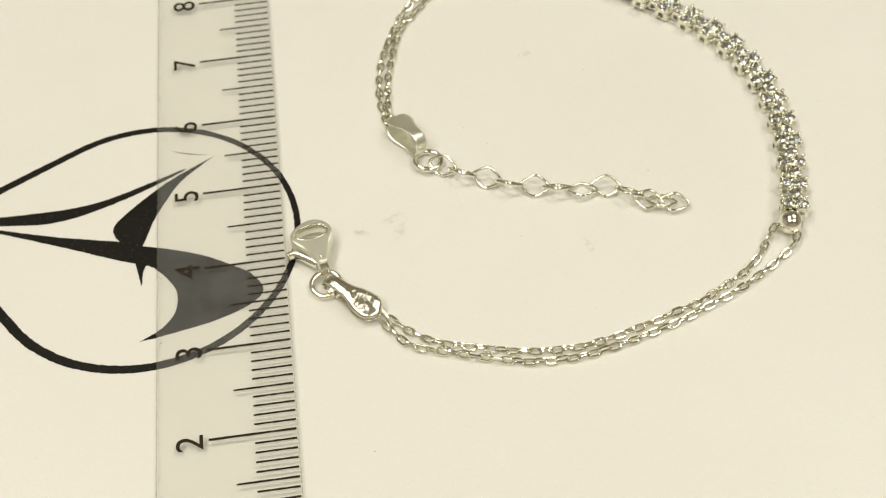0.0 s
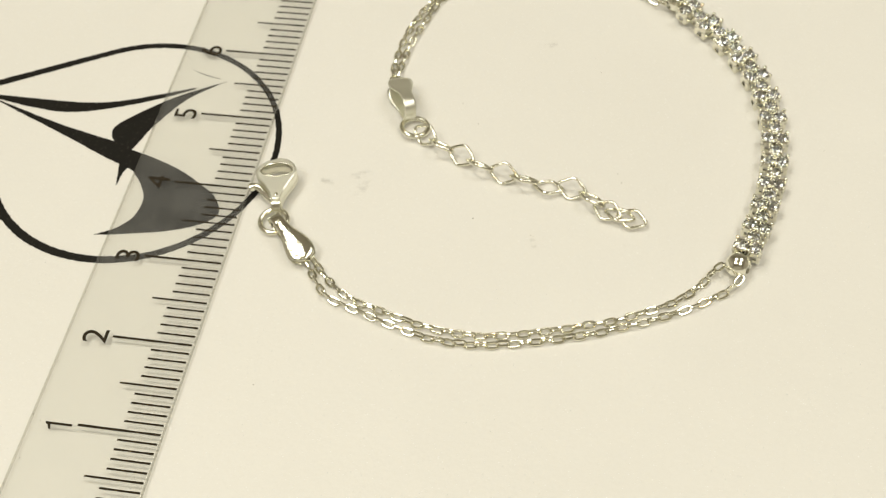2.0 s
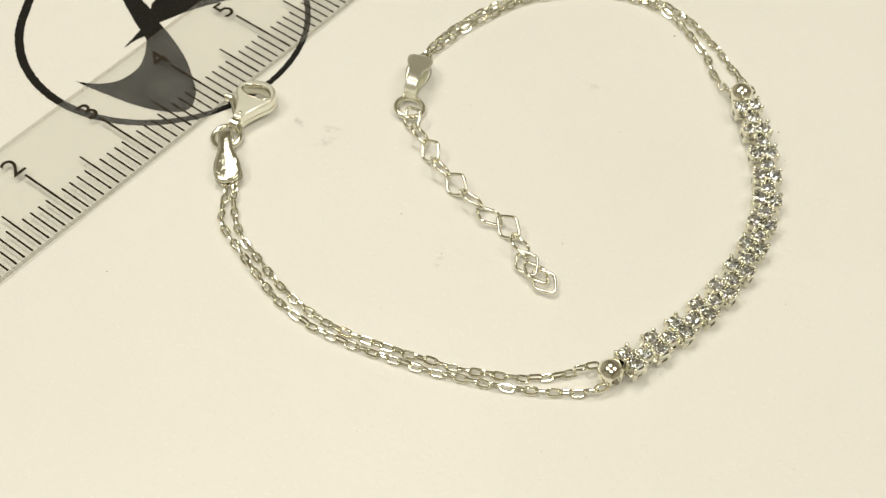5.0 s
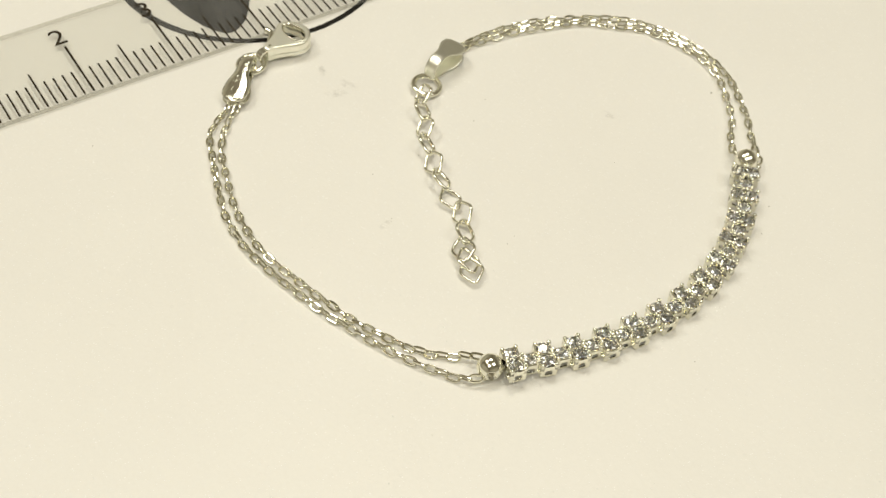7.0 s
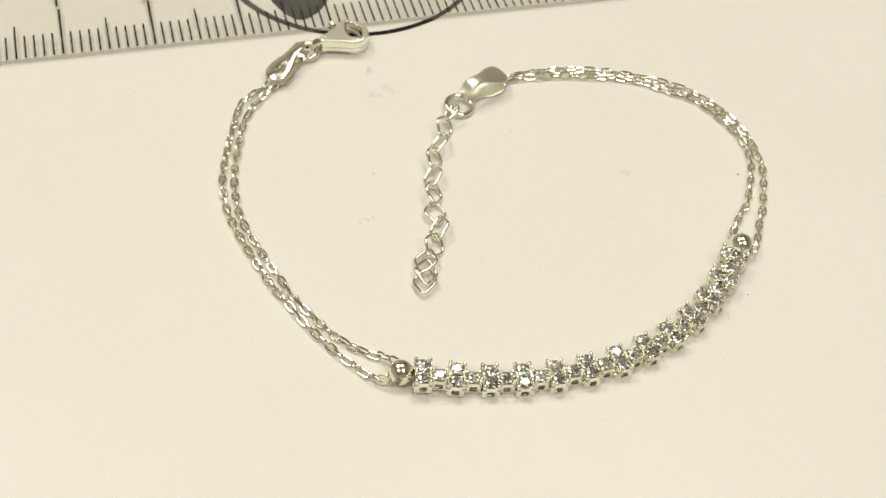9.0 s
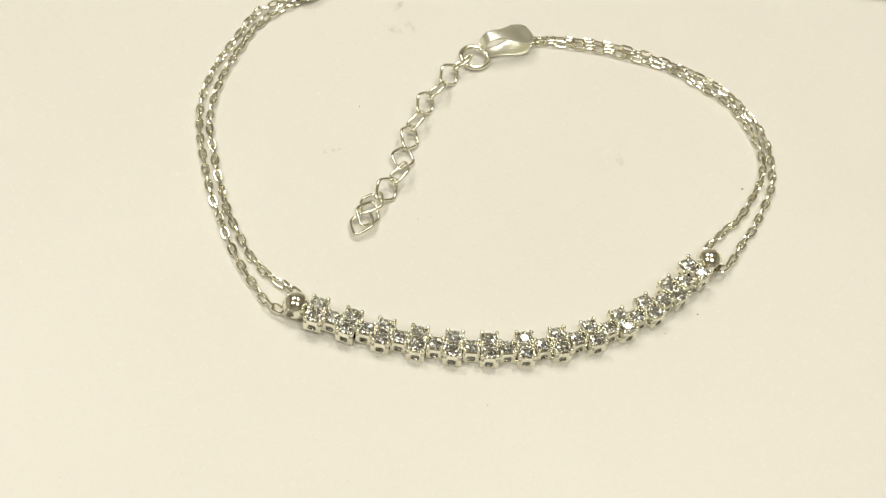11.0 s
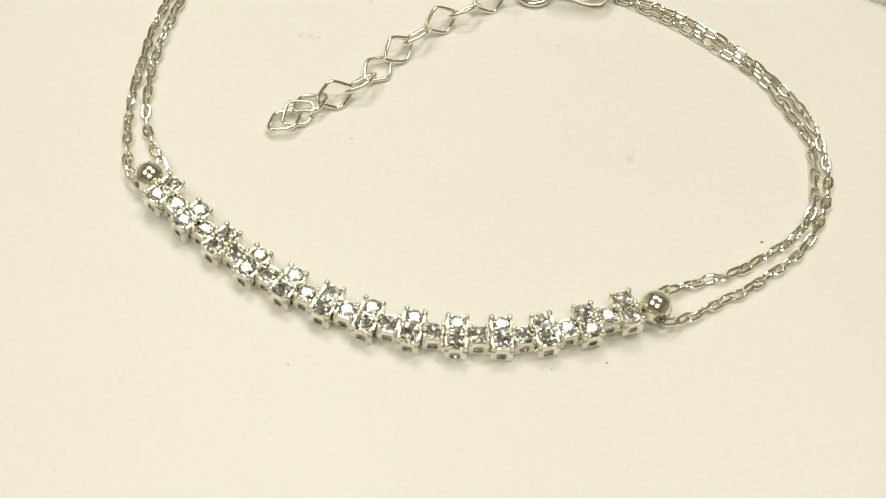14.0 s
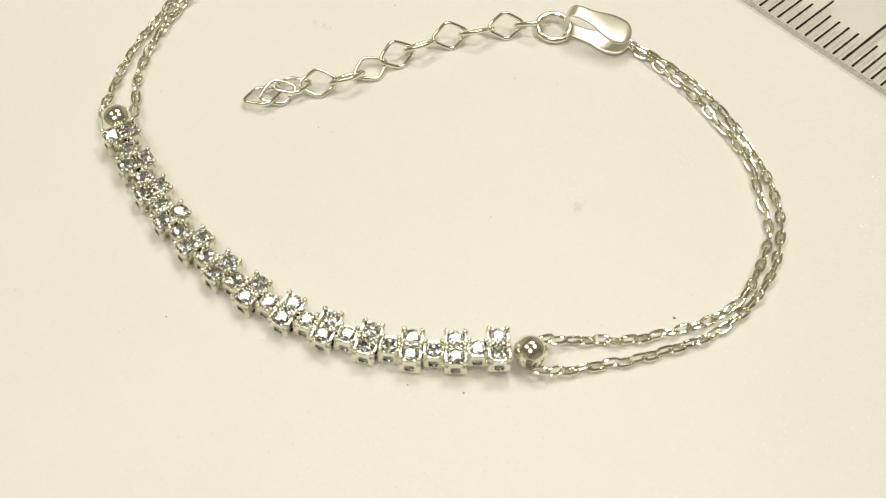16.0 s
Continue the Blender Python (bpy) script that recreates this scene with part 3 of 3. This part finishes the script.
def claw_body():
    outer = spline([(0.0, -0.045), (0.0, 0.045), (0.08, 0.07), (0.22, 0.145), (0.34, 0.225), (0.44, 0.228), (0.53, 0.14), (0.575, 0.0), (0.545, -0.11),
                    (0.46, -0.185), (0.34, -0.195), (0.20, -0.125), (0.08, -0.065)], 8, True)
    hole = spline([(0.362, 0.135), (0.40, 0.165), (0.455, 0.13), (0.492, 0.03), (0.475, -0.075), (0.41, -0.135), (0.35, -0.118), (0.326, -0.01), (0.336, 0.075)], 8, True)
    c, n = np.array([0.415, 0.01]), 96
    hole = c + 1.12 * (hole - c)

    def ray(loop, k):
        a = 2 * math.pi * k / n
        d = np.array([math.cos(a), math.sin(a)])
        best = 0
        for p, q in zip(loop, np.roll(loop, -1, 0)):
            e = q - p
            den = d[0] * e[1] - d[1] * e[0]
            if abs(den) > 1e-9:
                w = p - c
                s, u = (w[0] * e[1] - w[1] * e[0]) / den, (w[0] * d[1] - w[1] * d[0]) / den
                if s > 0 and -1e-6 <= u <= 1 + 1e-6:
                    best = max(best, s)
        return c, d, best

    bm = bmesh.new()
    levels = [("h", 0.016, 0.045), ("h", 0.0, 0.060), ("h", 0.0, 0.195), ("h", 0.010, 0.210), ("o", 0.022, 0.210), ("o", 0.007, 0.204), ("o", 0.0, 0.188),
              ("o", 0.0, 0.115), ("o", 0.008, 0.108), ("o", 0.0, 0.10), ("o", 0.0, 0.06), ("o", 0.02, 0.040)]
    rings = [[] for _ in levels]
    for k in range(n):
        ch, d, rh = ray(hole, k)
        _, _, ro = ray(outer, k)
        for j, (which, inset, z) in enumerate(levels):
            r = rh + inset if which == "h" else ro - inset
            q = c + d * r
            rings[j].append(bm.verts.new((q[0], q[1], z)))
    for j in range(len(levels)):
        r, s = rings[j], rings[(j + 1) % len(levels)]
        for k in range(n):
            bm.faces.new((r[k], r[(k + 1) % n], s[(k + 1) % n], s[k]))
    return bm


clasp = part("lobster_clasp", claw_body(), SATIN, bracelet, "satin silver lobster claw clasp", CLAW)
rim = spline([(0.362, 0.135), (0.40, 0.165), (0.455, 0.13), (0.492, 0.03), (0.475, -0.075), (0.41, -0.135), (0.35, -0.118), (0.326, -0.01), (0.336, 0.075)], 5, True)
part("rim", tube(bmesh.new(), [(0.415 + 1.12 * (x - 0.415), 0.01 + 1.12 * (y - 0.01), 0.142) for x, y in rim], 0.013, 0.076, 12), SILVER, clasp, "polished rim round the opening", CLAW, True)
lever = tube(bmesh.new(), spline([(0.06, 0.05, 0.09), (0.14, 0.115, 0.095), (0.22, 0.185, 0.10), (0.262, 0.235, 0.105), (0.262, 0.28, 0.11), (0.250, 0.315, 0.11)], 4), 0.040, 0.056, 8, False)
part("lever", lever, SILVER, clasp, "polished thumb lever", CLAW, True)
strap = bmesh.new()
loop = [(-0.035 + 0.078 * math.cos(a), 0.115 + 0.078 * math.sin(a)) for a in np.linspace(0, 2 * math.pi, 24, endpoint=False)]
rows = []
for x, z in loop:
    dx, dz = (x + 0.035) * 0.18, (z - 0.115) * 0.18
    rows.append([strap.verts.new(q) for q in ((x, -0.042, z), (x, 0.042, z), (x - dx, 0.042, z - dz), (x - dx, -0.042, z - dz))])
for i in range(24):
    r, s = rows[i], rows[(i + 1) % 24]
    for k in range(4):
        strap.faces.new((r[k], r[(k + 1) % 4], s[(k + 1) % 4], s[k]))
part("swivel_loop", strap, SILVER, clasp, "polished swivel loop", CLAW)
part("rivet", lathe(bmesh.new(), [(0, 0.220), (0.012, 0.219), (0.02, 0.213), (0.02, 0.20), (0, 0.20)], 12), SILVER, clasp, m=CLAW @ at_cm(0.06, 0, 0), smooth=True)


# extension chain of flat rhombic links
def rhombic_link():
    path = spline([(0.150, 0.0), (0.136, 0.030), (0.036, 0.098), (0.0, 0.106), (-0.036, 0.098), (-0.136, 0.030), (-0.150, 0.0), (-0.136, -0.030), (-0.036, -0.098), (0.0, -0.106), (0.036, -0.098), (0.136, -0.030)], 2, True)
    return to_mesh("extension_link", tube(bmesh.new(), [(x, y, 0) for x, y in path], 0.0165, 0.0195, 8, True, 0.5), SILVER, True)


EXT = rhombic_link()
stops = [(1.713, 4.952, 45), (1.908, 4.822, -45), (2.145, 4.708, 44), (2.358, 4.595, -46), (2.620, 4.515, 42), (2.848, 4.462, -40), (3.100, 4.414, -14),
         (3.343, 4.394, 40), (3.560, 4.284, -38), (3.732, 4.158, 12), (3.862, 4.128, -18), (3.985, 4.085, 8)]
for k, (x, y, roll) in enumerate(stops):
    a, b = stops[max(0, k - 1)], stops[min(len(stops) - 1, k + 1)]
    lift = 0.02 + 0.095 * abs(math.sin(radians(roll))) + (0.025 if k > 8 else 0.0) * (k % 2)
    part("extension_link", EXT, SILVER, bracelet, "flat rhombic silver chain link", basis((x, y, lift), (b[0] - a[0], b[1] - a[1], 0), roll=roll))

# ---------------------------------------------------------------- dust, smudges and fibres on the table


def flake(bm, rnd, x, y, size, z0=0.0):
    n = rnd.randint(5, 8)
    lift = rnd.uniform(0.0008, 0.0022)
    low, high = [], []
    for k in range(n):
        a = 2 * math.pi * k / n
        r = size * rnd.uniform(0.45, 1.0)
        low.append(bm.verts.new((x + r * math.cos(a), y + r * math.sin(a), z0 + 0.0004)))
        high.append(bm.verts.new((x + 0.7 * r * math.cos(a), y + 0.7 * r * math.sin(a), z0 + min(0.3 * size, 0.003) + lift)))
    for k in range(n):
        bm.faces.new((low[k], low[(k + 1) % n], high[(k + 1) % n], high[k]))
    bm.faces.new(high)


dust = bmesh.new()
rnd = random.Random(9)
for x, y, size in ((3.111, 7.753, 0.017), (3.003, 3.796, 0.006), (2.387, 3.944, 0.009), (3.032, 3.776, 0.005), (4.962, 6.862, 0.009), (4.716, 7.171, 0.010), (3.785, 4.713, 0.006),
                   (2.230, 5.256, 0.006), (2.385, 4.483, 0.006), (2.012, 5.540, 0.007), (5.859, 5.282, 0.007), (0.671, 1.689, 0.009), (3.450, 6.183, 0.006), (3.834, 4.601, 0.008)):
    flake(dust, rnd, x, y, size)
stains = bmesh.new()
density = stains.verts.layers.float.new("film_thickness")


def smudge(x, y, size, turn):
    """A ragged oval film on the table, thick in the middle."""
    rings = []
    for share, thick in ((0.35, 0.9), (0.7, 0.5), (1.0, 0.0)):
        ring = []
        for k in range(18):
            a = 2 * math.pi * k / 18
            r = size * share * rnd.uniform(0.8, 1.2)
            px, py = r * math.cos(a), 0.5 * r * math.sin(a)
            v = stains.verts.new((x + px * math.cos(turn) - py * math.sin(turn), y + px * math.sin(turn) + py * math.cos(turn), 0.0022))
            v[density] = thick
            ring.append(v)
        rings.append(ring)
    stains.faces.new(rings[0])
    for r, q in zip(rings, rings[1:]):
        for k in range(18):
            stains.faces.new((r[k], r[(k + 1) % 18], q[(k + 1) % 18], q[k]))


for x, y, s in ((1.163, 4.209, 0.05), (0.777, 4.255, 0.035), (1.123, 4.389, 0.05), (3.042, 3.696, 0.03), (2.847, 6.559, 0.035)):
    smudge(x, y, 2.6 * s, rnd.uniform(0, 3.1))
for k in range(16):
    flake(dust, rnd, rnd.uniform(0.1, 7.0), rnd.uniform(0.5, 9.5), rnd.uniform(0.001, 0.003))
for k in range(150):
    flake(dust, rnd, -1.29 + abs(rnd.gauss(0, 0.045)), rnd.uniform(0, 8.8), rnd.uniform(0.002, 0.009), RULER_Z1)
for k in range(70):
    flake(dust, rnd, rnd.uniform(-1.2, -0.02), rnd.uniform(0, 8.8), rnd.uniform(0.001, 0.003), RULER_Z1)
tagged(part("smudges", stains, STAIN, None), "faint grey smudges rubbed into the table top", "smudge", kind="stuff")
tagged(part("dust", dust, DUST, None), "grey dust specks and faint smudges on the table", "dust", kind="stuff")
fibre = tube(bmesh.new(), spline([(4.30, 7.25, 0.17), (4.33, 7.29, 0.20), (4.31, 7.34, 0.21), (4.27, 7.33, 0.19), (4.29, 7.28, 0.175)], 5), 0.0018, 0.0018, 5, False)
tagged(part("fibre", fibre, FIBRE, None, smooth=True), "fine pale curled fibre caught on the bracelet", "fibre")
